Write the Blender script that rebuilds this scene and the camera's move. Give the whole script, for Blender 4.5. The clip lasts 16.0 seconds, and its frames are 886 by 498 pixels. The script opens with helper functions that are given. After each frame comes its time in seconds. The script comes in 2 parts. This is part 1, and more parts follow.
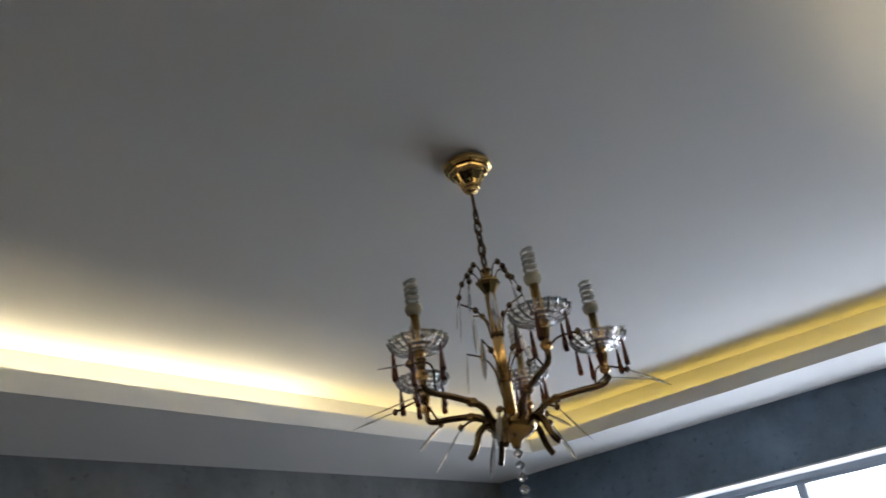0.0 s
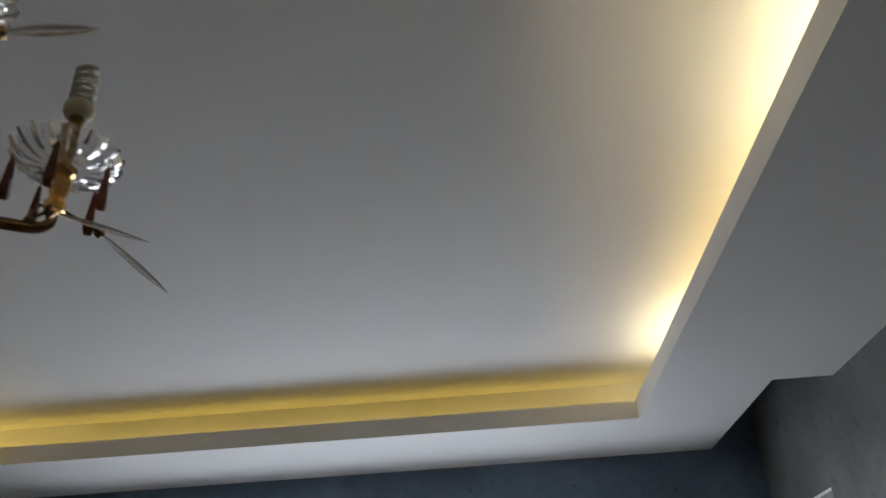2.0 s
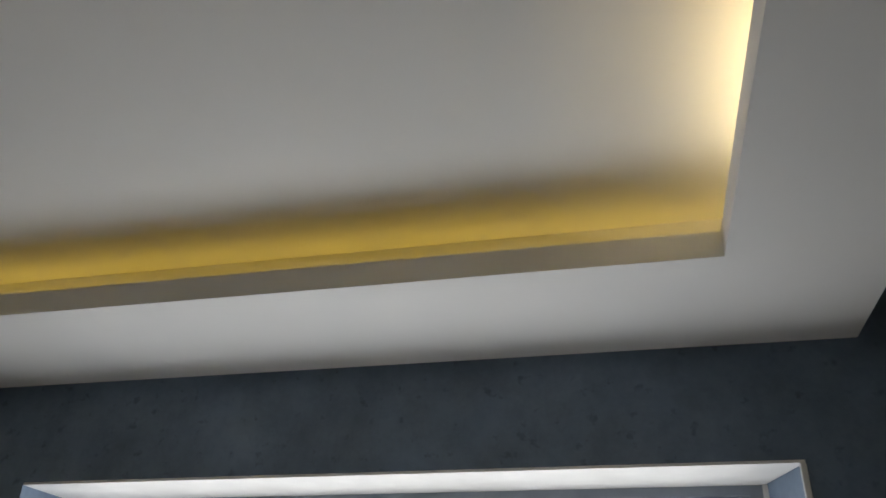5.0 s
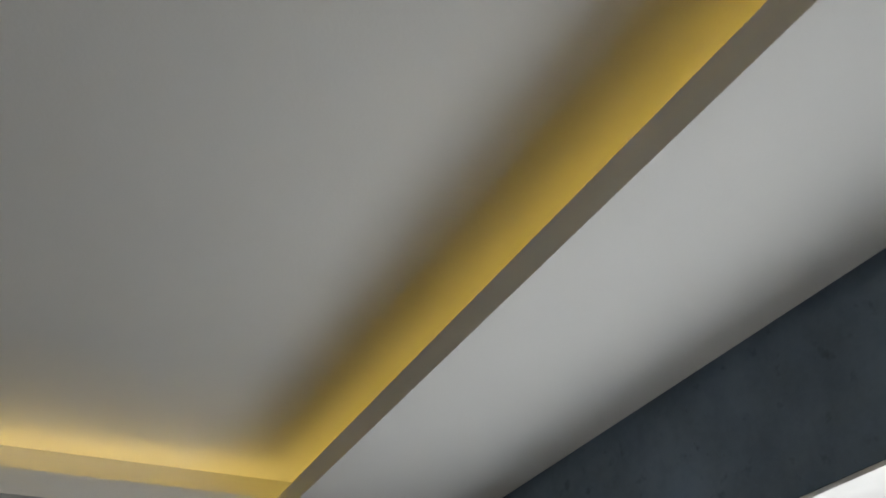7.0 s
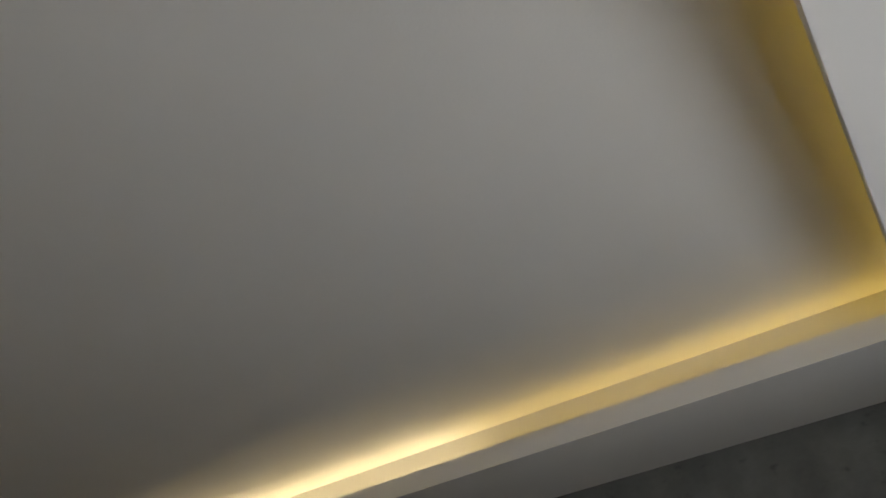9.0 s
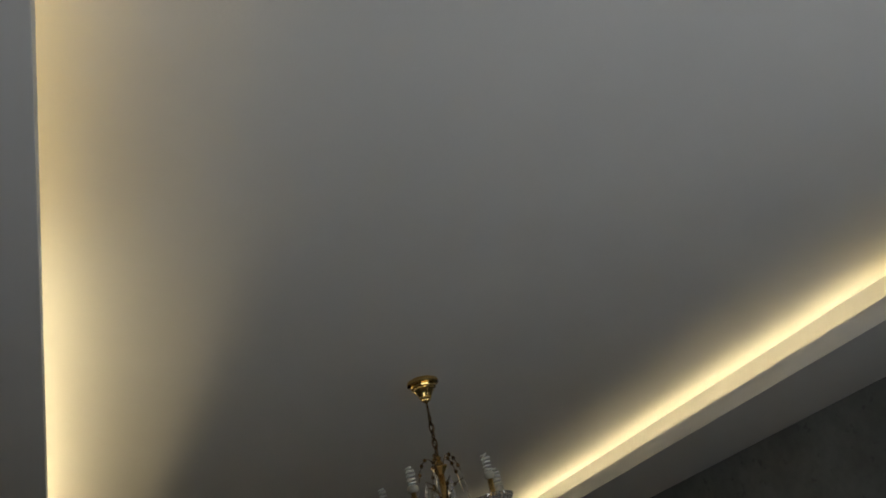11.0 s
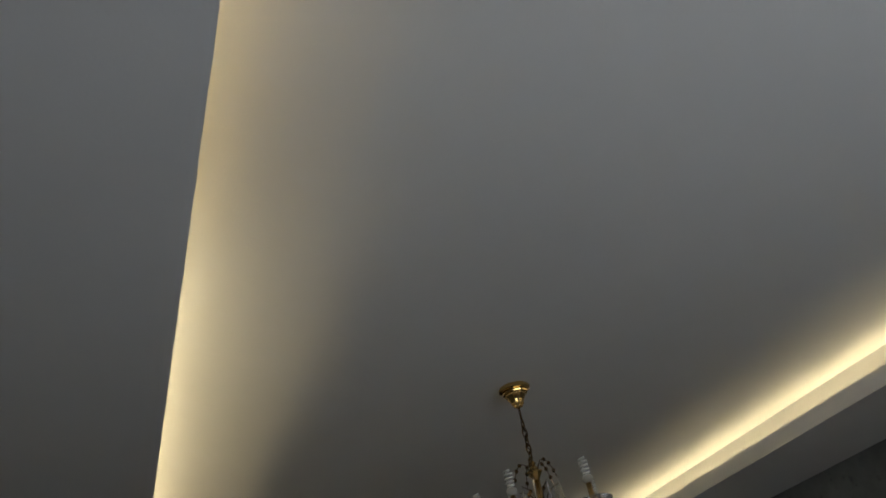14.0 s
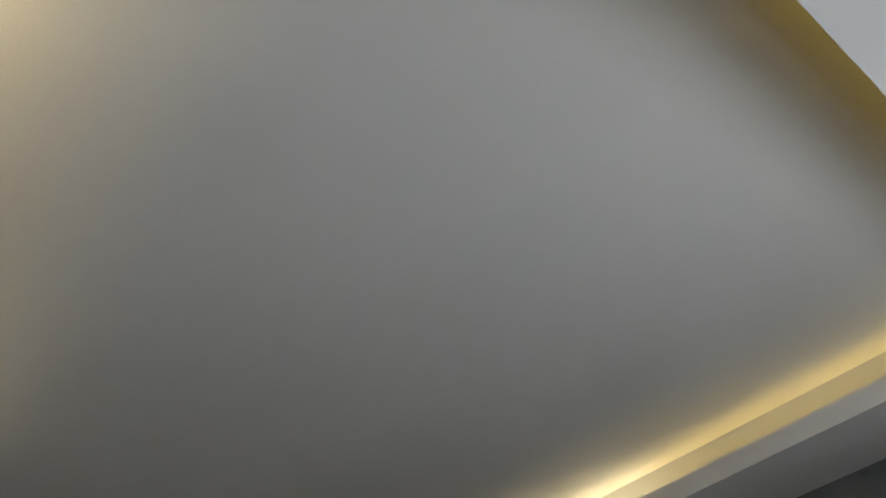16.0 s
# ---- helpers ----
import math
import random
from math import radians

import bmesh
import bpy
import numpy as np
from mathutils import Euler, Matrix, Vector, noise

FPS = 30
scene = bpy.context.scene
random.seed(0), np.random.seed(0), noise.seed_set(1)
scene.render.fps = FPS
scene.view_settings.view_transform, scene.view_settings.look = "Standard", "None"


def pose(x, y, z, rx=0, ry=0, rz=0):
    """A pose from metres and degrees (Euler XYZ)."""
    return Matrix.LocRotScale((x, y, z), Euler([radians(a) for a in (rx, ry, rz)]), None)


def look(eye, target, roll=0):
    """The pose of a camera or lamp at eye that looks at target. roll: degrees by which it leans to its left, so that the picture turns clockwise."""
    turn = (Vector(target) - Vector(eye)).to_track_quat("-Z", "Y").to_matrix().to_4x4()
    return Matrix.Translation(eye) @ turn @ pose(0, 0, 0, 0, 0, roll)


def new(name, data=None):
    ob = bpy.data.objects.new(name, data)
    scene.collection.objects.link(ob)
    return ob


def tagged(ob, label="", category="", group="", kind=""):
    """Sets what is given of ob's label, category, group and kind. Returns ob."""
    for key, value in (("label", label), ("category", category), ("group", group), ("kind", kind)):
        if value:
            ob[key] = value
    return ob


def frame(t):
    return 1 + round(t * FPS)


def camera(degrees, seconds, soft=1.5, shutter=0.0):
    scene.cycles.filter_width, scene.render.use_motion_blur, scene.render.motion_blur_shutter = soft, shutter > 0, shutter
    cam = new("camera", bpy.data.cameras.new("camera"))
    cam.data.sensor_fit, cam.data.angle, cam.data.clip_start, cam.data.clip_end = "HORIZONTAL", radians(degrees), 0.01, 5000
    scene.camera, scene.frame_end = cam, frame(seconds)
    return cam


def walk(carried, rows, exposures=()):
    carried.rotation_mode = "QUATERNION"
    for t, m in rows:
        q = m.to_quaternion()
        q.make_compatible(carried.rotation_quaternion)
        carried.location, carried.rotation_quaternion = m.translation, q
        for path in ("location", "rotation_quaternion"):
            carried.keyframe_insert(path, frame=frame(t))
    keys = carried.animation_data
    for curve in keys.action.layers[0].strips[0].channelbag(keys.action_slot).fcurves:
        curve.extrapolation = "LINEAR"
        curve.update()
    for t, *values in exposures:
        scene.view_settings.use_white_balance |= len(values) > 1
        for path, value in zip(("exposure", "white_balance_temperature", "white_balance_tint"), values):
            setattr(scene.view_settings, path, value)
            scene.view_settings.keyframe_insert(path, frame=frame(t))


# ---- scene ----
# ---- camera ----
cam = camera(58.81, 16.0, soft=1.6, shutter=0.2)
# seconds, place (metres), turn (Euler XYZ, degrees)
PATH = (
    (0.0, 2.822, -4.810, 1.620, 116.26, 9.38, 38.71),
    (0.5, 2.787, -4.562, 1.610, 116.07, 8.23, 30.08),
    (1.0, 2.810, -4.328, 1.591, 118.71, 6.06, 22.33),
    (1.5, 2.715, -4.056, 1.556, 118.95, 3.84, 12.13),
    (2.0, 2.549, -3.797, 1.559, 119.18, 3.13, 3.96),
    (2.5, 2.542, -3.546, 1.542, 118.65, 2.60, 0.91),
    (3.0, 2.662, -3.309, 1.545, 118.36, 2.54, 0.91),
    (3.2, 2.700, -3.213, 1.542, 118.45, 2.26, 1.44),
    (5.3, 3.025, -2.064, 1.482, 120.13, 0.07, 17.47),
    (5.5, 3.059, -1.961, 1.520, 122.60, 1.63, 22.30),
    (6.0, 3.091, -1.589, 1.594, 127.20, 0.64, 37.40),
    (6.5, 3.003, -1.308, 1.565, 128.92, 3.57, 48.17),
    (7.0, 2.900, -0.973, 1.595, 127.73, 4.16, 60.78),
    (7.5, 2.883, -0.720, 1.622, 127.35, 5.49, 69.01),
    (8.0, 2.846, -0.470, 1.633, 126.78, 3.70, 81.56),
    (8.5, 2.933, -0.262, 1.609, 123.59, 6.82, 105.68),
    (9.0, 2.994, -0.093, 1.694, 121.79, 7.55, 124.42),
    (9.5, 3.022, -0.012, 1.681, 122.68, 6.61, 136.46),
    (10.0, 3.052, 0.062, 1.638, 122.25, 8.09, 146.67),
    (10.2, 3.071, 0.091, 1.624, 122.07, 8.59, 149.61),
    (12.3, 3.416, -0.102, 1.488, 118.04, 13.84, 163.40),
    (12.5, 3.416, -0.124, 1.473, 117.15, 13.89, 163.30),
    (13.0, 3.417, -0.126, 1.485, 115.29, 13.30, 162.94),
    (13.5, 3.411, -0.072, 1.495, 118.24, 11.28, 162.35),
    (14.0, 3.419, -0.037, 1.496, 123.49, 10.08, 160.84),
    (14.5, 3.423, -0.009, 1.526, 126.41, 9.62, 156.90),
    (15.0, 3.420, 0.031, 1.541, 127.81, 10.24, 151.12),
    (15.5, 3.439, 0.050, 1.576, 128.14, 10.97, 143.69),
    (16.0, 3.397, 0.059, 1.623, 127.08, 11.36, 138.01),
)
EXPOSURES = (
    (0.0, 0.68, 6250, 18), (0.5, 0.34, 6400, 18), (1.0, 0.17, 6350, 18), (2.0, 0.06, 6600, 18), (2.5, 0.03, 6700, 19),
    (3.0, -0.22, 6950, 18), (5.5, -0.14, 7350, 17), (7.5, -0.20, 7350, 15), (9.0, -0.27, 7550, 18), (10.2, -0.30, 7050, 15),
    (12.3, -0.41, 6950, 17), (14.0, -0.38, 6700, 16), (16.0, -0.21, 7000, 16),
)
walk(cam, [(t, pose(*p)) for t, *p in PATH], EXPOSURES)

# ---- plan: x east, y north; the tray's north-west lower corner is at x = 0, y = 0 ----
Z_SOFFIT = 2.65
Z_LIP = 2.739      # top of the fascia board
Z_TOP = 2.888      # raised ceiling
TRAY_E, TRAY_S = 3.30, -6.18
X_W, X_E = -0.79, 4.075
Y_N, Y_S = 0.718, -6.72
TROUGH = 0.18
TROUGH_E = 0.36
NOTCH_X, NOTCH_Y = 3.815, -0.438
Z_NOTCH = 3.40
WIN_X0, WIN_X1, WIN_Z0, WIN_Z1 = 0.42, 3.46, 1.15, 2.214
DOOR_Y0, DOOR_Y1, DOOR_Z = -0.086, 0.66, 2.252
LAMP_X, LAMP_Y = 1.764, -3.038

# ---- world and light ----
world = bpy.data.worlds.new("world")
scene.world = world
world.use_nodes = True
wn = world.node_tree
sky = wn.nodes.new("ShaderNodeTexSky")
sky.sky_type = "NISHITA"
sky.sun_disc = False
sky.sun_elevation, sky.sun_rotation = radians(38), radians(200)
wn.links.new(sky.outputs[0], wn.nodes["Background"].inputs[0])
wn.nodes["Background"].inputs[1].default_value = 0.12

sun = new("sun", bpy.data.lights.new("sun", "SUN"))
sun.data.energy, sun.data.angle, sun.data.color = 1.5, radians(12), (1.0, 0.95, 0.88)
sun.matrix_world = look((2, -14, 12), (2, 0, 0))


def area_lamp(name, eye, target, sx, sy, watts, colour):
    lamp = new(name, bpy.data.lights.new(name, "AREA"))
    lamp.data.shape, lamp.data.size, lamp.data.size_y = "RECTANGLE", sx, sy
    lamp.data.energy, lamp.data.color = watts, colour
    lamp.matrix_world = look(eye, target)
    return lamp


# daylight in the window's opening
area_lamp("window_daylight", (1.93, Y_N + 0.25, 1.585), (1.93, -3, 2.40), 2.95, 0.80, 20.5, (0.80, 0.92, 1.0))
area_lamp("window_skylight", (1.93, Y_N + 0.44, 1.69), (1.93, -0.75, -0.6), 2.9, 0.96, 17, (0.74, 0.89, 1.0))

# LED tape on the trough floor; warm yellow tape round the north end, paler and stronger tape further south
AMBER, PALE, MIXED = (1.0, 0.72, 0.12), (1.0, 0.86, 0.49), (1.0, 0.75, 0.21)
Z_LED = Z_SOFFIT + 0.052


def led(name, start, end, watts_per_m, colour, lean=0, width=0.016):
    """A run of tape from start to end that faces upwards, or leans to its left by so many degrees; it may sag."""
    a, b = Vector(start), Vector(end)
    lamp = new(name, bpy.data.lights.new(name, "AREA"))
    lamp.data.shape, lamp.data.size, lamp.data.size_y = "RECTANGLE", (b - a).length, width
    lamp.data.energy, lamp.data.color = watts_per_m * (b - a).length, colour
    x = (b - a).normalized()
    y = Vector((0, 0, -1)).cross(x).normalized()
    lamp.matrix_world = Matrix.Translation((a + b) / 2) @ Matrix((x, y, x.cross(y))).transposed().to_4x4() @ pose(0, 0, 0, lean)


LW, LE, LN, LS = -0.160, TRAY_E + 0.160, 0.160, TRAY_S - 0.160
led("led_north", (-0.10, 0.138, Z_LED + 0.038), (TRAY_E + 0.1, 0.138, Z_LED + 0.038), 0.30, AMBER, 0, 0.04)
led("led_west_a", (LW, 0.08, Z_LED), (LW, -1.95, Z_LED), 0.60, MIXED, -15, 0.024)
led("led_west_b", (LW, -1.90, Z_LED), (LW, TRAY_S - 0.1, Z_LED), 1.45, PALE, -15, 0.024)
led("led_south", (-0.1, LS, Z_LED + 0.01), (TRAY_E + 0.1, LS, Z_LED), 1.9, PALE, -15, 0.024)
# the east trough is deeper, and its tape wanders on the trough floor
Z_LOW = Z_SOFFIT + 0.022
LEAN = 40
led("led_east_a", (LE + 0.02, -0.26, Z_LOW + 0.025), (LE + 0.03, -0.85, Z_LOW + 0.01), 3.2, PALE)
led("led_east_b", (LE + 0.04, -0.80, Z_LOW), (LE + 0.06, -2.0, Z_LOW), 1.2, (1.0, 0.74, 0.25))
led("led_east_c", (TRAY_E + 0.29, -2.02, Z_LOW), (TRAY_E + 0.25, TRAY_S - 0.1, Z_LOW), 3.7, PALE, LEAN, 0.035)


# ---- materials ----
def material(name, colour, rough=0.6, metal=0.0, scale=8.0, vary=0.12, bump=0.0, bump_scale=60.0, transmission=0.0, ior=1.45):
    m = bpy.data.materials.new(name)
    m.use_nodes = True
    t = m.node_tree
    b = t.nodes["Principled BSDF"]
    b.inputs["Roughness"].default_value = rough
    b.inputs["Metallic"].default_value = metal
    b.inputs["IOR"].default_value = ior
    b.inputs["Transmission Weight"].default_value = transmission
    tc = t.nodes.new("ShaderNodeTexCoord")
    n = t.nodes.new("ShaderNodeTexNoise")
    n.inputs["Scale"].default_value, n.inputs["Detail"].default_value = scale, 6
    t.links.new(tc.outputs["Object"], n.inputs["Vector"])
    r = t.nodes.new("ShaderNodeValToRGB")
    r.color_ramp.elements[0].position, r.color_ramp.elements[1].position = 0.3, 0.72
    r.color_ramp.elements[0].color = (*[c * (1 - vary) for c in colour], 1)
    r.color_ramp.elements[1].color = (*[min(1, c * (1 + vary)) for c in colour], 1)
    t.links.new(n.outputs["Fac"], r.inputs[0])
    t.links.new(r.outputs[0], b.inputs["Base Color"])
    if bump:
        n2 = t.nodes.new("ShaderNodeTexNoise")
        n2.inputs["Scale"].default_value, n2.inputs["Detail"].default_value = bump_scale, 5
        t.links.new(tc.outputs["Object"], n2.inputs["Vector"])
        bp = t.nodes.new("ShaderNodeBump")
        bp.inputs["Strength"].default_value, bp.inputs["Distance"].default_value = bump, 0.004
        t.links.new(n2.outputs["Fac"], bp.inputs["Height"])
        t.links.new(bp.outputs[0], b.inputs["Normal"])
    return m


def concrete_paper(name, colour):
    """Wallpaper with a cast-concrete print: clouds, veins and small dark pits."""
    m = material(name, colour, 0.62, scale=2.2, vary=0.22, bump=0.25, bump_scale=45)
    t = m.node_tree
    b = t.nodes["Principled BSDF"]
    base = b.inputs["Base Color"].links[0].from_socket
    tc = t.nodes["Texture Coordinate"]
    mid = t.nodes.new("ShaderNodeTexNoise")
    mid.inputs["Scale"].default_value, mid.inputs["Detail"].default_value, mid.inputs["Roughness"].default_value = 9, 8, 0.7
    t.links.new(tc.outputs["Object"], mid.inputs["Vector"])
    mr = t.nodes.new("ShaderNodeValToRGB")
    mr.color_ramp.elements[0].position, mr.color_ramp.elements[0].color = 0.34, (0.80, 0.80, 0.80, 1)
    mr.color_ramp.elements[1].position, mr.color_ramp.elements[1].color = 0.62, (1.08, 1.08, 1.08, 1)
    t.links.new(mid.outputs["Fac"], mr.inputs[0])
    pits = t.nodes.new("ShaderNodeTexNoise")
    pits.inputs["Scale"].default_value, pits.inputs["Detail"].default_value = 17, 3
    t.links.new(tc.outputs["Object"], pits.inputs["Vector"])
    pr = t.nodes.new("ShaderNodeValToRGB")
    pr.color_ramp.elements[0].position, pr.color_ramp.elements[0].color = 0.27, (0.60, 0.60, 0.61, 1)
    pr.color_ramp.elements[1].position, pr.color_ramp.elements[1].color = 0.38, (1, 1, 1, 1)
    t.links.new(pits.outputs["Fac"], pr.inputs[0])
    last = base
    for other in (mr, pr):
        mix = t.nodes.new("ShaderNodeMix")
        mix.data_type, mix.blend_type = "RGBA", "MULTIPLY"
        mix.inputs["Factor"].default_value = 0.8
        t.links.new(last, mix.inputs["A"])
        t.links.new(other.outputs[0], mix.inputs["B"])
        last = mix.outputs["Result"]
    t.links.new(last, b.inputs["Base Color"])
    return m


PAINT = material("ceiling_paint", (0.78, 0.775, 0.76), 0.75, scale=1.3, vary=0.025, bump=0.12, bump_scale=110)
WALL = concrete_paper("concrete_wallpaper", (0.152, 0.158, 0.152))
WALL_BLUE = concrete_paper("blue_grey_wallpaper", (0.165, 0.23, 0.32))
REVEAL = material("white_gloss_paint", (0.80, 0.79, 0.77), 0.45, scale=6, vary=0.06, bump=0.1)
FLOOR = material("floor_boards", (0.30, 0.24, 0.18), 0.45, scale=3, vary=0.2)
FRAME = material("grey_window_frame", (0.30, 0.34, 0.40), 0.4, scale=10, vary=0.08)
BROWN = material("brown_door_wood", (0.055, 0.024, 0.013), 0.4, scale=12, vary=0.35)
CURTAIN = material("dark_curtain_cloth", (0.03, 0.03, 0.028), 0.9, scale=30, vary=0.3, bump=0.3, bump_scale=200)
BRASS = material("polished_brass", (0.66, 0.45, 0.17), 0.09, 1.0, scale=30, vary=0.12)
BRONZE = material("dark_bronze", (0.16, 0.10, 0.045), 0.22, 1.0, scale=30, vary=0.3)
AGED = material("aged_brass", (0.40, 0.26, 0.10), 0.16, 1.0, scale=30, vary=0.25)
GLASS = material("clear_crystal", (0.93, 0.92, 0.91), 0.06, transmission=0.9, ior=1.5, scale=20, vary=0.01)
AMBER_GLASS = material("red_amber_glass", (0.19, 0.042, 0.016), 0.08, transmission=0.45, ior=1.5, scale=20, vary=0.15)
CRYSTAL = material("cut_crystal", (0.93, 0.92, 0.90), 0.08, transmission=0.80, ior=1.5, scale=60, vary=0.05)
TUBE = material("brass_candle_tube", (0.80, 0.52, 0.20), 0.25, 1.0, scale=25, vary=0.15)
BULB = material("frosted_bulb_glass", (0.54, 0.54, 0.50), 0.25, scale=20, vary=0.04)
CAP = material("bulb_base_plastic", (0.36, 0.34, 0.29), 0.45, scale=20, vary=0.08)
CABLE = material("dark_cable", (0.03, 0.025, 0.02), 0.5, scale=20, vary=0.2)
PANE = material("window_glass", (1, 1, 1), 0.0, transmission=1.0, ior=1.02, scale=4, vary=0.0)
SKYGLOW = bpy.data.materials.new("overcast_sky")
SKYGLOW.use_nodes = True
_b = SKYGLOW.node_tree.nodes["Principled BSDF"]
_b.inputs["Base Color"].default_value = (0.8, 0.85, 0.9, 1)
_b.inputs["Emission Color"].default_value = (0.82, 0.92, 1.0, 1)
_b.inputs["Emission Strength"].default_value = 4.0


# ---- mesh helpers ----
def box(bm, x0, x1, y0, y1, z0, z1):
    v = [bm.verts.new(c) for c in ((x0, y0, z0), (x1, y0, z0), (x1, y1, z0), (x0, y1, z0), (x0, y0, z1), (x1, y0, z1), (x1, y1, z1), (x0, y1, z1))]
    for f in ((3, 2, 1, 0), (4, 5, 6, 7), (0, 1, 5, 4), (1, 2, 6, 5), (2, 3, 7, 6), (3, 0, 4, 7)):
        bm.faces.new([v[i] for i in f])


def prism(bm, outline, z0, z1):
    lo = [bm.verts.new((x, y, z0)) for x, y in outline]
    hi = [bm.verts.new((x, y, z1)) for x, y in outline]
    bm.faces.new(lo[::-1])
    bm.faces.new(hi)
    for i in range(len(outline)):
        j = (i + 1) % len(outline)
        bm.faces.new((lo[i], lo[j], hi[j], hi[i]))


def lathe(bm, profile, steps=20, at=(0, 0, 0), wave=0.0, lobes=0):
    """Turns (radius, height) round z; wave gives the rim lobes."""
    rings = []
    for r, z in profile:
        ring = []
        for i in range(steps):
            a = 2 * math.pi * i / steps
            rr = r * (1 + wave * math.cos(lobes * a)) if lobes else r
            ring.append(bm.verts.new((at[0] + rr * math.cos(a), at[1] + rr * math.sin(a), at[2] + z)))
        rings.append(ring)
    for a, b in zip(rings, rings[1:]):
        for i in range(steps):
            j = (i + 1) % steps
            bm.faces.new((a[i], a[j], b[j], b[i]))
    bm.faces.new(rings[0][::-1])
    bm.faces.new(rings[-1])


def tube(bm, points, radius, sides=8, taper=1.0, closed=False):
    """A round rod along points; taper scales the radius at its end."""
    pts = [Vector(p) for p in points]
    rings = []
    up = Vector((0.13, 0.31, 0.94)).normalized()
    n = len(pts)
    for i, p in enumerate(pts):
        d = (pts[(i + 1) % n] - pts[i - 1]) if closed else (pts[min(i + 1, n - 1)] - pts[max(i - 1, 0)])
        d.normalize()
        s = d.cross(up)
        if s.length < 1e-4:
            s = d.cross(Vector((1, 0, 0)))
        s.normalize()
        q = s.cross(d)
        r = radius * (1 + (taper - 1) * i / max(1, n - 1))
        rings.append([bm.verts.new(p + s * (r * math.cos(2 * math.pi * k / sides)) + q * (r * math.sin(2 * math.pi * k / sides))) for k in range(sides)])
    pairs = list(zip(rings, rings[1:])) + ([(rings[-1], rings[0])] if closed else [])
    for a, b in pairs:
        for k in range(sides):
            j = (k + 1) % sides
            bm.faces.new((a[k], a[j], b[j], b[k]))
    if not closed:
        bm.faces.new(rings[0][::-1])
        bm.faces.new(rings[-1])


def curve_through(points, steps=6):
    """A smooth run of points through the given ones."""
    p = [Vector(q) for q in points]
    p = [2 * p[0] - p[1]] + p + [2 * p[-1] - p[-2]]
    out = []
    for i in range(1, len(p) - 2):
        for k in range(steps):
            t = k / steps
            out.append(0.5 * (2 * p[i] + (p[i + 1] - p[i - 1]) * t + (2 * p[i - 1] - 5 * p[i] + 4 * p[i + 1] - p[i + 2]) * t * t + (3 * p[i] - p[i - 1] - 3 * p[i + 1] + p[i + 2]) * t ** 3))
    out.append(p[-2])
    return out


def wedge(bm, a, b, r0, r1, sides=4):
    """A hanging drop that widens to a cut foot."""
    a, b = Vector(a), Vector(b)
    stations = ((a, r0 * 0.5), (a.lerp(b, 0.06), r0), (a.lerp(b, 0.9), r1), (b, r1 * 0.72))
    first = len(bm.verts)
    tube(bm, [c for c, _ in stations], 1.0, sides)
    bm.verts.ensure_lookup_table()
    for i, (c, r) in enumerate(stations):
        for v in bm.verts[first + i * sides:first + (i + 1) * sides]:
            v.co = c + (v.co - c) * r


def blade(bm, a, b, width, thick):
    """A long leaf of cut glass from a to b, pointed at both ends, with a ridge on each face."""
    a, b = Vector(a), Vector(b)
    d = (b - a).normalized()
    flat = d.cross(Vector((0, 0, 1)))
    flat = flat.normalized() if flat.length > 1e-3 else Vector((1, 0, 0))
    up = flat.cross(d)
    rings = []
    for f, w in ((0.0, 0.12), (0.12, 0.55), (0.35, 0.95), (0.6, 1.0), (0.82, 0.68), (1.0, 0.06)):
        c = a.lerp(b, f)
        rings.append([bm.verts.new(c + q) for q in (flat * width * w / 2, up * thick * w / 2, -flat * width * w / 2, -up * thick * w / 2)])
    for p, q in zip(rings, rings[1:]):
        for i in range(4):
            j = (i + 1) % 4
            bm.faces.new((p[i], p[j], q[j], q[i]))
    bm.faces.new(rings[0][::-1])
    bm.faces.new(rings[-1])


def mesh_object(name, bm, mat, smooth=False):
    bmesh.ops.recalc_face_normals(bm, faces=bm.faces)
    me = bpy.data.meshes.new(name)
    bm.to_mesh(me)
    bm.free()
    me.materials.append(mat)
    if smooth:
        for f in me.polygons:
            f.use_smooth = True
    return new(name, me)


def part(name, bm, mat, parent, label="", smooth=False):
    ob = mesh_object(name, bm, mat, smooth)
    ob.parent = parent
    if label:
        tagged(ob, label)
    return ob


def structure(name, bm, mat, label):
    return tagged(mesh_object(name, bm, mat), label, name.split("_")[0], kind="structure")


# ---- structure ----
bm = bmesh.new()
box(bm, X_W - 0.25, X_E + 0.25, Y_S - 0.25, Y_N + 0.5, -0.12, 0)
structure("floor", bm, FLOOR, "plain brown wooden floor of the room")

bm = bmesh.new()
TB = TROUGH + 0.02
# raised middle, and the lower cap over the notch's corner
box(bm, -TB, TRAY_E + TROUGH_E + 0.02, TRAY_S - TB, TB, Z_TOP, Z_TOP + 0.1)
box(bm, NOTCH_X - 0.05, X_E, NOTCH_Y - 0.05, Y_N, Z_NOTCH, Z_NOTCH + 0.1)
# back walls of the light trough
box(bm, -TB, -TROUGH, TRAY_S - TB, TB, Z_SOFFIT + 0.012, Z_TOP)
box(bm, TRAY_E + TROUGH_E, TRAY_E + TROUGH_E + 0.02, TRAY_S - TB, TB, Z_SOFFIT + 0.012, Z_TOP)
box(bm, -TROUGH, TRAY_E + TROUGH_E, TROUGH, TB, Z_SOFFIT + 0.012, Z_TOP)
box(bm, -TROUGH, TRAY_E + TROUGH_E, TRAY_S - TB, TRAY_S - TROUGH, Z_SOFFIT + 0.012, Z_TOP)
structure("ceiling", bm, PAINT, "raised white plaster ceiling inside the light cove")

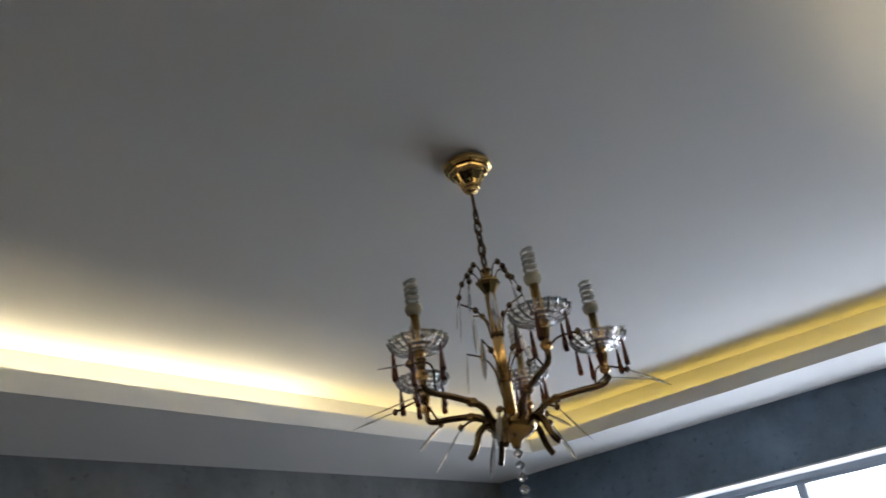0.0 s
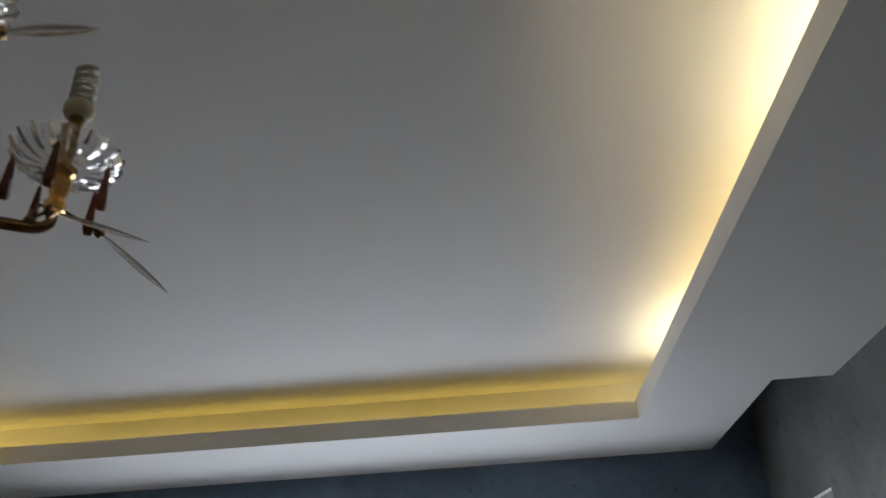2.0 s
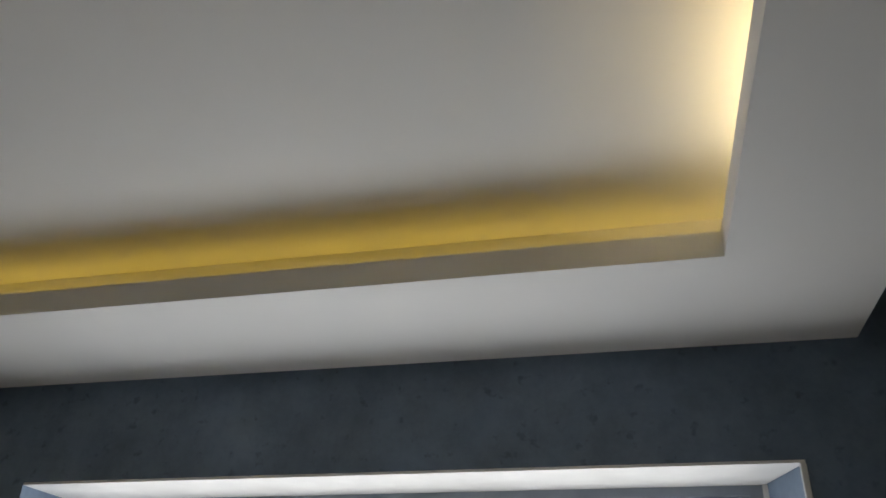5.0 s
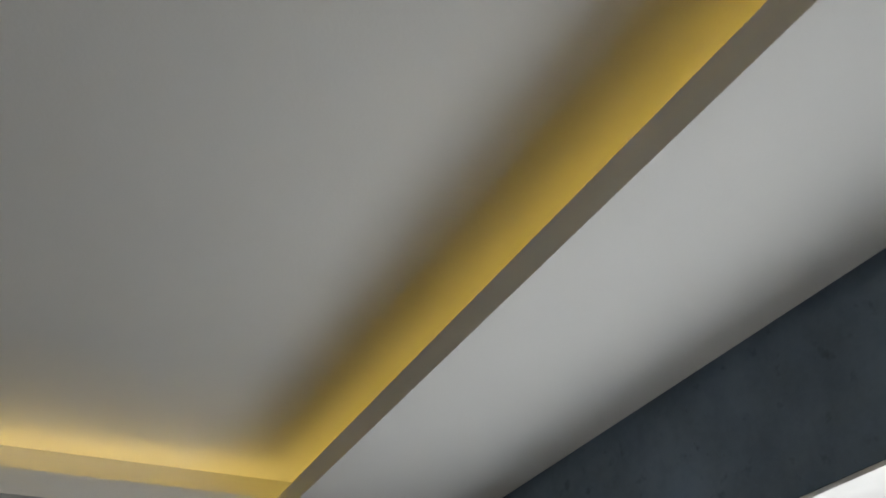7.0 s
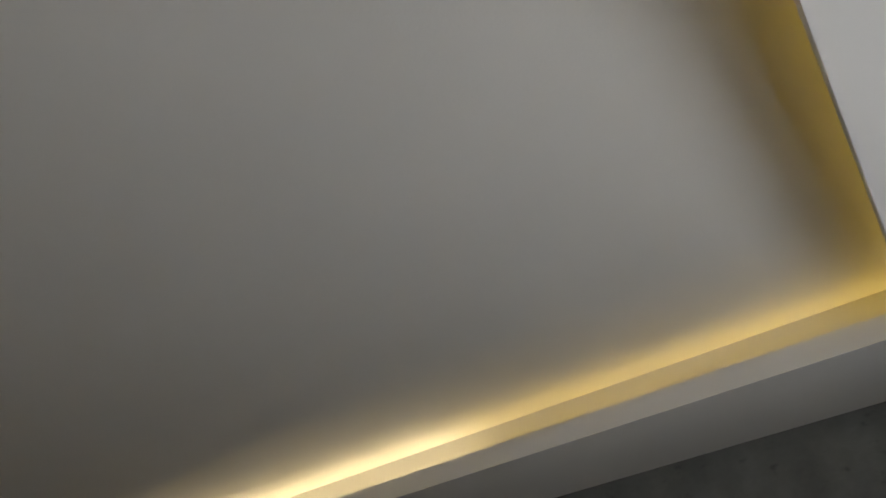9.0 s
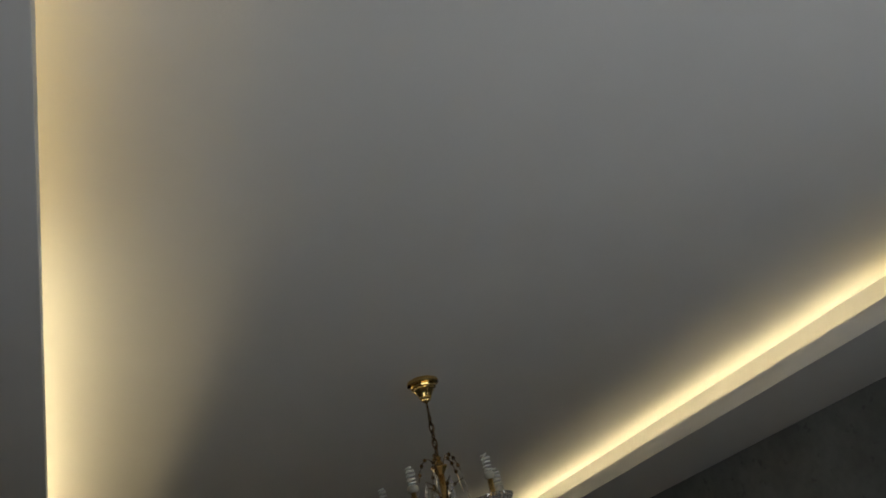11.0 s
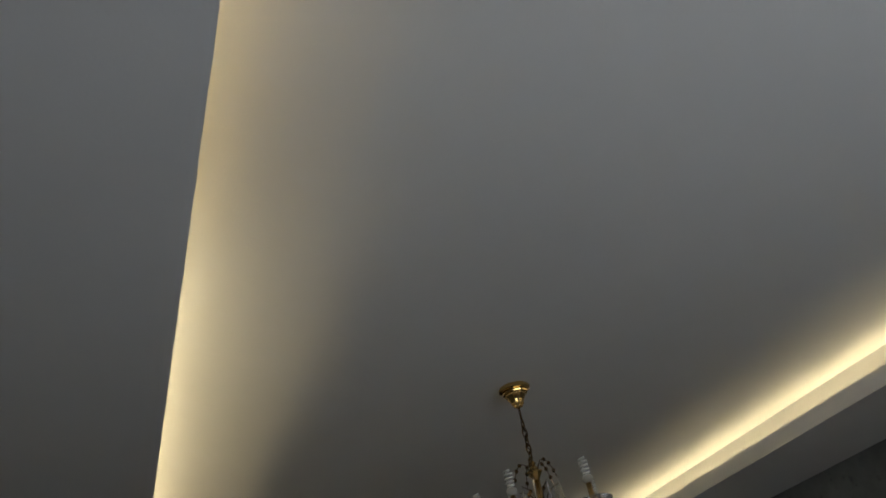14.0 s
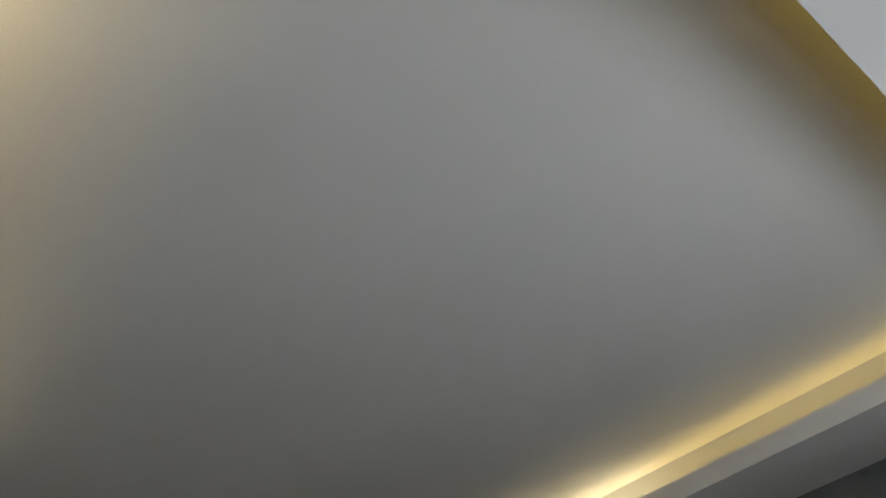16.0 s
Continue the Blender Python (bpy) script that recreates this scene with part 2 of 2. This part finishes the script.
bm = bmesh.new()
S0, S1 = Z_SOFFIT, Z_SOFFIT + 0.012
# flat border, cut round the open notch in the north-east corner
prism(bm, [(X_W, 0), (NOTCH_X, 0), (NOTCH_X, Y_N), (X_W, Y_N)], S0, S1)
prism(bm, [(X_W, TRAY_S), (0, TRAY_S), (0, 0), (X_W, 0)], S0, S1)
prism(bm, [(X_W, Y_S), (X_E, Y_S), (X_E, TRAY_S), (X_W, TRAY_S)], S0, S1)
prism(bm, [(TRAY_E, TRAY_S), (X_E, TRAY_S), (X_E, NOTCH_Y), (NOTCH_X, NOTCH_Y), (NOTCH_X, 0), (TRAY_E, 0)], S0, S1)
# upstand of the notch
box(bm, NOTCH_X - 0.012, NOTCH_X, NOTCH_Y - 0.012, Y_N, S1, Z_NOTCH)
box(bm, NOTCH_X, X_E, NOTCH_Y - 0.012, NOTCH_Y, S1, Z_NOTCH)
# fascia boards round the tray
T = 0.014
box(bm, -T, 0, TRAY_S - T, T, S1, Z_LIP)
box(bm, TRAY_E, TRAY_E + T, TRAY_S - T, T, S1, Z_LIP)
box(bm, 0, TRAY_E, 0, T, S1, Z_LIP)
box(bm, 0, TRAY_E, TRAY_S - T, TRAY_S, S1, Z_LIP)
structure("ceiling_border", bm, PAINT, "white plasterboard ceiling border with a light cove lip")

H = 3.50
bm = bmesh.new()
box(bm, X_W - 0.2, X_W, Y_S - 0.2, Y_N + 0.3, 0, H)
structure("wall_west", bm, WALL, "grey concrete-look papered wall")
bm = bmesh.new()
box(bm, X_W, X_E, Y_S - 0.2, Y_S, 0, H)
structure("wall_south", bm, WALL, "grey concrete-look papered wall behind the curtain")
bm = bmesh.new()
box(bm, X_E, X_E + 0.2, Y_S - 0.2, DOOR_Y0, 0, H)
box(bm, X_E, X_E + 0.2, DOOR_Y1, Y_N + 0.3, 0, H)
box(bm, X_E, X_E + 0.2, DOOR_Y0, DOOR_Y1, DOOR_Z, H)
structure("wall_east", bm, WALL, "grey concrete-look papered wall with a doorway")
bm = bmesh.new()
WT = 0.48
box(bm, X_W, WIN_X0, Y_N, Y_N + WT, 0, H)
prism(bm, [(3.56, Y_N), (X_E, Y_N), (X_E, Y_N + WT), (WIN_X1, Y_N + WT), (WIN_X1, Y_N + 0.335)], 0, WIN_Z1)
box(bm, WIN_X1, X_E, Y_N, Y_N + WT, WIN_Z1, H)
box(bm, WIN_X0, WIN_X1, Y_N, Y_N + WT, 0, WIN_Z0)
box(bm, WIN_X0, WIN_X1, Y_N, Y_N + WT, WIN_Z1, H)
structure("wall_north", bm, WALL_BLUE, "blue-grey concrete-look papered wall with a wide window")

# roof slab over all
bm = bmesh.new()
box(bm, X_W - 0.2, X_E + 0.2, Y_S - 0.2, Y_N + WT, H, H + 0.15)
structure("roof_slab", bm, PAINT, "concrete slab above the hung ceiling")

# window: white head reveal, grey frame, mullions, panes
win = tagged(new("window_1"), "wide grey-framed window with a white reveal", "window", kind="structure")
bm = bmesh.new()
prism(bm, [(WIN_X0, Y_N + 0.002), (3.555, Y_N + 0.002), (WIN_X1, Y_N + 0.33), (WIN_X0, Y_N + 0.33)], WIN_Z1 - 0.012, WIN_Z1 - 0.001)
part("head_reveal", bm, REVEAL, win, "white painted window head")
# white corner beads on the splayed jamb
for bx0, bx1, by in ((WIN_X1 - 0.012, WIN_X1 + 0.014, Y_N + 0.312), (3.535, 3.557, Y_N - 0.004)):
    bm = bmesh.new()
    box(bm, bx0, bx1, by, by + 0.014, WIN_Z0, WIN_Z1 - 0.013)
    bmesh.ops.bevel(bm, geom=bm.edges[:], offset=0.003, segments=1, affect="EDGES")
    part("jamb_bead", bm, REVEAL, win, "white corner bead")
FY0, FY1 = Y_N + 0.33, Y_N + 0.39
bm = bmesh.new()
box(bm, WIN_X0, WIN_X1, FY0, FY1, WIN_Z1 - 0.05, WIN_Z1 - 0.012)
box(bm, WIN_X0, WIN_X1, FY0, FY1, WIN_Z0, WIN_Z0 + 0.07)
box(bm, WIN_X0, WIN_X0 + 0.06, FY0, FY1, WIN_Z0 + 0.07, WIN_Z1 - 0.05)
box(bm, WIN_X1 - 0.06, WIN_X1, FY0, FY1, WIN_Z0 + 0.07, WIN_Z1 - 0.05)
box(bm, WIN_X0 + 0.06, WIN_X1 - 0.06, FY0 + 0.02, FY1, WIN_Z1 - 0.075, WIN_Z1 - 0.05)
part("window_frame", bm, FRAME, win)
MULL = (1.375, 2.265)
for mx in MULL:
    bm = bmesh.new()
    box(bm, mx - 0.03, mx + 0.03, FY0 - 0.004, FY1, WIN_Z0 + 0.07, WIN_Z1 - 0.075)
    part("mullion", bm, FRAME, win)
edges = (WIN_X0 + 0.06, *MULL, WIN_X1 - 0.06)
for a, b in zip(edges, edges[1:]):
    bm = bmesh.new()
    box(bm, a, b, FY0 + 0.03, FY0 + 0.036, WIN_Z0 + 0.07, WIN_Z1 - 0.075)
    part("pane", bm, PANE, win).visible_shadow = False
# unseen sill, set high and deep to bounce daylight onto wall and ceiling border
bm = bmesh.new()
box(bm, WIN_X0 - 0.06, WIN_X1 + 0.06, Y_N - 0.24, Y_N - 0.002, WIN_Z0 - 0.03, WIN_Z0)
box(bm, WIN_X0, WIN_X1, Y_N - 0.002, FY0, WIN_Z0 - 0.03, WIN_Z0)
part("bounce_sill", bm, REVEAL, win)

# doorway in the east wall: white lining, brown leaf set back
door = tagged(new("door_1"), "brown wooden door in a white-lined doorway", "door", kind="structure")
bm = bmesh.new()
box(bm, X_E + 0.004, X_E + 0.13, DOOR_Y0, DOOR_Y1, DOOR_Z - 0.014, DOOR_Z - 0.001)
box(bm, X_E + 0.004, X_E + 0.13, DOOR_Y1 - 0.014, DOOR_Y1 - 0.001, 0, DOOR_Z - 0.014)
part("lining", bm, REVEAL, door, "white door lining")
bm = bmesh.new()
box(bm, X_E + 0.13, X_E + 0.17, DOOR_Y0, DOOR_Y1, 0, DOOR_Z - 0.001)
part("leaf", bm, BROWN, door)

# outside: unseen ground, pale and raised to bounce light in; glowing sky
bm = bmesh.new()
box(bm, -60, 60, Y_N + 0.6, 80, -0.7, -0.5)
structure("ground", bm, material("outside_ground", (0.50, 0.50, 0.48), 0.9, scale=0.5, vary=0.2), "unseen pale ground outside that bounces light in at the window")
bm = bmesh.new()
box(bm, -40, 45, 30, 30.1, -0.5, 40)
structure("backdrop", bm, SKYGLOW, "bright overcast sky outside the window")

# curtain along the south wall
bm = bmesh.new()
n = 240
front, back = [], []
for i in range(n + 1):
    x = X_W + 0.06 + (X_E - X_W - 0.12) * i / n
    y = Y_S + 0.10 + 0.03 * math.sin(i * 0.78) + 0.012 * math.sin(i * 0.31 + 1)
    front.append((bm.verts.new((x, y, 0.03)), bm.verts.new((x, y, Z_SOFFIT - 0.01))))
    back.append((bm.verts.new((x, y - 0.006, 0.03)), bm.verts.new((x, y - 0.006, Z_SOFFIT - 0.01))))
for i in range(n):
    bm.faces.new((front[i][0], front[i + 1][0], front[i + 1][1], front[i][1]))
    bm.faces.new((back[i + 1][0], back[i][0], back[i][1], back[i + 1][1]))
    bm.faces.new((front[i][1], front[i + 1][1], back[i + 1][1], back[i][1]))
    bm.faces.new((front[i + 1][0], front[i][0], back[i][0], back[i + 1][0]))
tagged(mesh_object("curtain", bm, CURTAIN, True), "dark pleated curtain hanging along the wall", "curtain")


# ---- chandelier ----
def chandelier():
    root = tagged(new("chandelier"), "brass five-arm chandelier with crystal dishes and amber drops", "chandelier")
    root.location = (LAMP_X, LAMP_Y, Z_TOP)
    root.rotation_euler = (radians(-1.5), radians(0.8), 0)
    # ceiling rose
    bm = bmesh.new()
    lathe(bm, [(0.066, 0.0), (0.070, -0.004), (0.074, -0.012), (0.073, -0.019), (0.064, -0.024), (0.058, -0.026), (0.060, -0.031), (0.058, -0.037), (0.048, -0.040)], 48, wave=0.018, lobes=8)
    canopy = part("canopy", bm, BRASS, root, "polished brass ceiling rose")
    bm = bmesh.new()
    lathe(bm, [(0.048, -0.040), (0.047, -0.046), (0.040, -0.056), (0.033, -0.068), (0.028, -0.081), (0.027, -0.088), (0.022, -0.091), (0.020, -0.099), (0.010, -0.104), (0.006, -0.108)], 48, wave=0.06, lobes=8)
    part("cup", bm, BRASS, canopy)
    # chain
    rod_end = -0.170
    bm = bmesh.new()
    tube(bm, [(0, 0, -0.10), (0, 0, rod_end)], 0.005)
    part("hook", bm, BRONZE, root)
    for i in range(5):
        bm = bmesh.new()
        zc = rod_end - 0.016 - 0.0365 * i
        pts = []
        for k in range(12):
            a = 2 * math.pi * k / 12
            u, w = 0.0105 * math.cos(a), 0.0235 * math.sin(a)
            pts.append((u, 0, zc + w) if i % 2 else (0, u, zc + w))
        tube(bm, pts, 0.0038, 6, closed=True)
        part("chain_link", bm, BRONZE, root)
    bm = bmesh.new()
    tube(bm, [(0.006 * math.cos(1.9 * i), 0.006 * math.sin(1.9 * i), -0.165 - 0.0125 * i) for i in range(16)], 0.0036, 6)
    part("flex", bm, CABLE, root, "dark cable wound through the chain", True)
    # crown and column
    bm = bmesh.new()
    lathe(bm, [(0.008, -0.352), (0.016, -0.362), (0.010, -0.372), (0.020, -0.385), (0.024, -0.392), (0.010, -0.398)], 14)
    part("finial", bm, BRASS, root)
    bm = bmesh.new()
    lathe(bm, [(0.034, -0.398), (0.036, -0.404), (0.030, -0.412), (0.018, -0.432), (0.014, -0.440)], 8)
    crown = part("crown", bm, BRASS, root)
    bm = bmesh.new()
    lathe(bm, [(0.0155, -0.438), (0.0155, -0.80)], 14)
    column = part("column", bm, TUBE, root, "brass column", True)
    for z in (-0.56, -0.69):
        bm = bmesh.new()
        lathe(bm, [(0.0155, z + 0.006), (0.021, z + 0.003), (0.021, z - 0.003), (0.0155, z - 0.006)], 14)
        part("ring", bm, BRONZE, column)
    # hub
    bm = bmesh.new()
    lathe(bm, [(0.020, -0.785), (0.045, -0.792), (0.062, -0.805), (0.064, -0.815), (0.056, -0.832), (0.035, -0.846), (0.016, -0.855), (0.010, -0.872)], 18)
    hub = part("hub", bm, AGED, root, "aged brass hub bowl", True)
    # crystal string and ball below
    for i in range(4):
        bm = bmesh.new()
        z = -0.885 - 0.03 * i
        lathe(bm, [(0.002, z + 0.013), (0.0125, z + 0.004), (0.0125, z - 0.004), (0.002, z - 0.013)], 8)
        part("crystal_bead", bm, CRYSTAL, hub)
    bm = bmesh.new()
    lathe(bm, [(0.027 * math.sin(a), -1.022 + 0.027 * math.cos(a)) for a in [0.12 + (math.pi - 0.24) * k / 7 for k in range(8)]], 10)
    part("crystal_ball", bm, GLASS, root, "faceted clear crystal ball")

    def turn(a, r, z, side=0.0):
        return (r * math.cos(a) - side * math.sin(a), r * math.sin(a) + side * math.cos(a), z)

    rng = random.Random(4)
    for k in range(5):
        a = radians(-106 + 72 * k)
        bm = bmesh.new()
        tube(bm, curve_through([turn(a, 0.045, -0.818), turn(a, 0.072, -0.800), turn(a, 0.088, -0.772), turn(a, 0.118, -0.758), turn(a, 0.19, -0.745), turn(a, 0.250, -0.738), turn(a, 0.268, -0.726), turn(a, 0.270, -0.704)], 5), 0.0105, 8, 0.75)
        arm = part("arm", bm, BRONZE, root, smooth=True)
        bm = bmesh.new()
        lathe(bm, [(0.010, 0.010), (0.0145, 0.006), (0.0145, -0.006), (0.010, -0.010)], 10, turn(a, 0.125, -0.757))
        part("arm_collar", bm, BRONZE, arm)
        # turned stem under the dish
        bm = bmesh.new()
        lathe(bm, [(0.008, -0.708), (0.015, -0.702), (0.016, -0.692), (0.010, -0.684), (0.014, -0.668), (0.017, -0.655), (0.012, -0.646), (0.018, -0.640)], 8, (*turn(a, 0.270, 0)[:2], 0))
        part("stem", bm, TUBE, arm, "turned brass stem")
        # scalloped crystal dish
        c = turn(a, 0.270, 0)
        bm = bmesh.new()
        lathe(bm, [(0.014, -0.636), (0.034, -0.638), (0.054, -0.634), (0.068, -0.625), (0.075, -0.613), (0.077, -0.603), (0.072, -0.601), (0.062, -0.611), (0.048, -0.619), (0.032, -0.623), (0.014, -0.624)], 36, (c[0], c[1], 0), 0.045, 18)
        part("dish", bm, GLASS, arm, "scalloped clear crystal dish")
        bm = bmesh.new()
        lathe(bm, [(0.018, -0.632), (0.020, -0.624), (0.0115, -0.617), (0.0115, -0.536)], 14, (c[0], c[1], 0))
        part("candle_tube", bm, TUBE, arm, smooth=True)
        bm = bmesh.new()
        lathe(bm, [(0.0125, -0.536), (0.0185, -0.533), (0.0225, -0.524), (0.0225, -0.514), (0.018, -0.507), (0.012, -0.505)], 16, (c[0], c[1], 0))
        part("bulb_base", bm, CAP, arm, "off-white plastic bulb base", True)
        bm = bmesh.new()
        pts = []
        turns = 4.4
        for i in range(80):
            f = i / 79
            r = 0.0150 * min(1.0, 0.35 + (1 - f) * 5.5)
            w = 2 * math.pi * turns * f
            pts.append((c[0] + r * math.cos(w), c[1] + r * math.sin(w), -0.503 + 0.070 * f))
        tube(bm, pts, 0.0048, 6)
        part("spiral_bulb", bm, BULB, arm, "white spiral energy-saving bulb", True)
        # drops round the dish
        for j in range(5):
            w = a + radians(36 + 72 * j)
            x, y = c[0] + 0.066 * math.cos(w), c[1] + 0.066 * math.sin(w)
            bm = bmesh.new()
            lathe(bm, [(0.001, -0.616), (0.0055, -0.622), (0.001, -0.628)], 6, (x, y, 0))
            part("bead", bm, GLASS, arm)
            bm = bmesh.new()
            wedge(bm, (x, y, -0.630), (x, y, -0.704), 0.0042, 0.0102)
            part("amber_drop", bm, AMBER_GLASS, arm, "red amber glass drop")
        # bronze twigs on the arm that end in long clear prisms
        for side, z0, reach in ((0.05, -0.690, 0.342), (-0.05, -0.735, 0.262)):
            bm = bmesh.new()
            p0, p1, p2 = turn(a, 0.235, -0.735), turn(a, 0.262, z0 + 0.012, side * 0.6), turn(a, reach, z0, side)
            tube(bm, curve_through([p0, p1, p2], 4), 0.0028, 6)
            lathe(bm, [(0.002, 0.010), (0.0085, 0.003), (0.0085, -0.004), (0.002, -0.010)], 7, p2)
            part("twig", bm, BRONZE, arm)
            bm = bmesh.new()
            end = turn(a, reach + 0.125, z0 - 0.050 + 0.03 * rng.random(), side * 2.0)
            blade(bm, p2, end, 0.018, 0.005)
            part("prism", bm, CRYSTAL, arm, "long clear glass prism")
        # curved bronze foot below the hub, with a prism
        b = a + radians(36)
        bm = bmesh.new()
        tube(bm, curve_through([turn(b, 0.040, -0.812), turn(b, 0.068, -0.803), turn(b, 0.090, -0.820), turn(b, 0.098, -0.842), turn(b, 0.108, -0.864), turn(b, 0.124, -0.884)], 5), 0.0100, 8, 0.85)
        part("scroll_foot", bm, BRONZE, hub, smooth=True)
        bm = bmesh.new()
        tube(bm, curve_through([turn(b, 0.06, -0.80), turn(b, 0.10, -0.785), turn(b, 0.135, -0.80)], 4), 0.003, 6)
        lathe(bm, [(0.002, 0.010), (0.0085, 0.003), (0.0085, -0.003), (0.002, -0.010)], 7, turn(b, 0.135, -0.80))
        part("hub_twig", bm, BRONZE, hub)
        bm = bmesh.new()
        blade(bm, turn(b, 0.135, -0.80), turn(b, 0.212, -0.905), 0.015, 0.006)
        part("hub_prism", bm, CRYSTAL, hub, "long clear glass prism")
        # sprays at the crown
        b2 = a + radians(15)
        pts = curve_through([turn(b2, 0.02, -0.40), turn(b2, 0.035, -0.365), turn(b2, 0.058, -0.362), turn(b2, 0.082, -0.395), turn(b2, 0.10, -0.45)], 4)
        bm = bmesh.new()
        tube(bm, pts, 0.0022, 5)
        spray = part("spray", bm, BRONZE, crown)
        for q in (8, 11, 14):
            bm = bmesh.new()
            x, y, z = pts[q]
            lathe(bm, [(0.002, 0.010), (0.0085, 0.003), (0.0085, -0.003), (0.002, -0.010)], 7, (x, y, z))
            part("bud", bm, BRONZE, spray)
        bm = bmesh.new()
        blade(bm, pts[-1], (pts[-1].x * 1.12, pts[-1].y * 1.12, pts[-1].z - 0.07), 0.011, 0.005)
        part("spray_prism", bm, CRYSTAL, crown)
        # sprays along the column
        for zb, off in ((-0.57, 50), (-0.70, 20)):
            b3 = a + radians(off)
            pts = curve_through([turn(b3, 0.016, zb), turn(b3, 0.026, zb + 0.05), turn(b3, 0.05, zb + 0.085), turn(b3, 0.092, zb + 0.105)], 4)
            bm = bmesh.new()
            tube(bm, pts, 0.0026, 6)
            spray = part("column_spray", bm, BRONZE, column)
            bm = bmesh.new()
            lathe(bm, [(0.002, 0.010), (0.0085, 0.003), (0.0085, -0.003), (0.002, -0.010)], 7, tuple(pts[8]))
            part("bud", bm, BRONZE, spray)
            bm = bmesh.new()
            x, y, z = pts[-1]
            blade(bm, (x, y, z), (x * 1.15, y * 1.15, z - 0.115), 0.017, 0.006)
            part("spray_prism", bm, CRYSTAL, column)
    return root


chandelier()
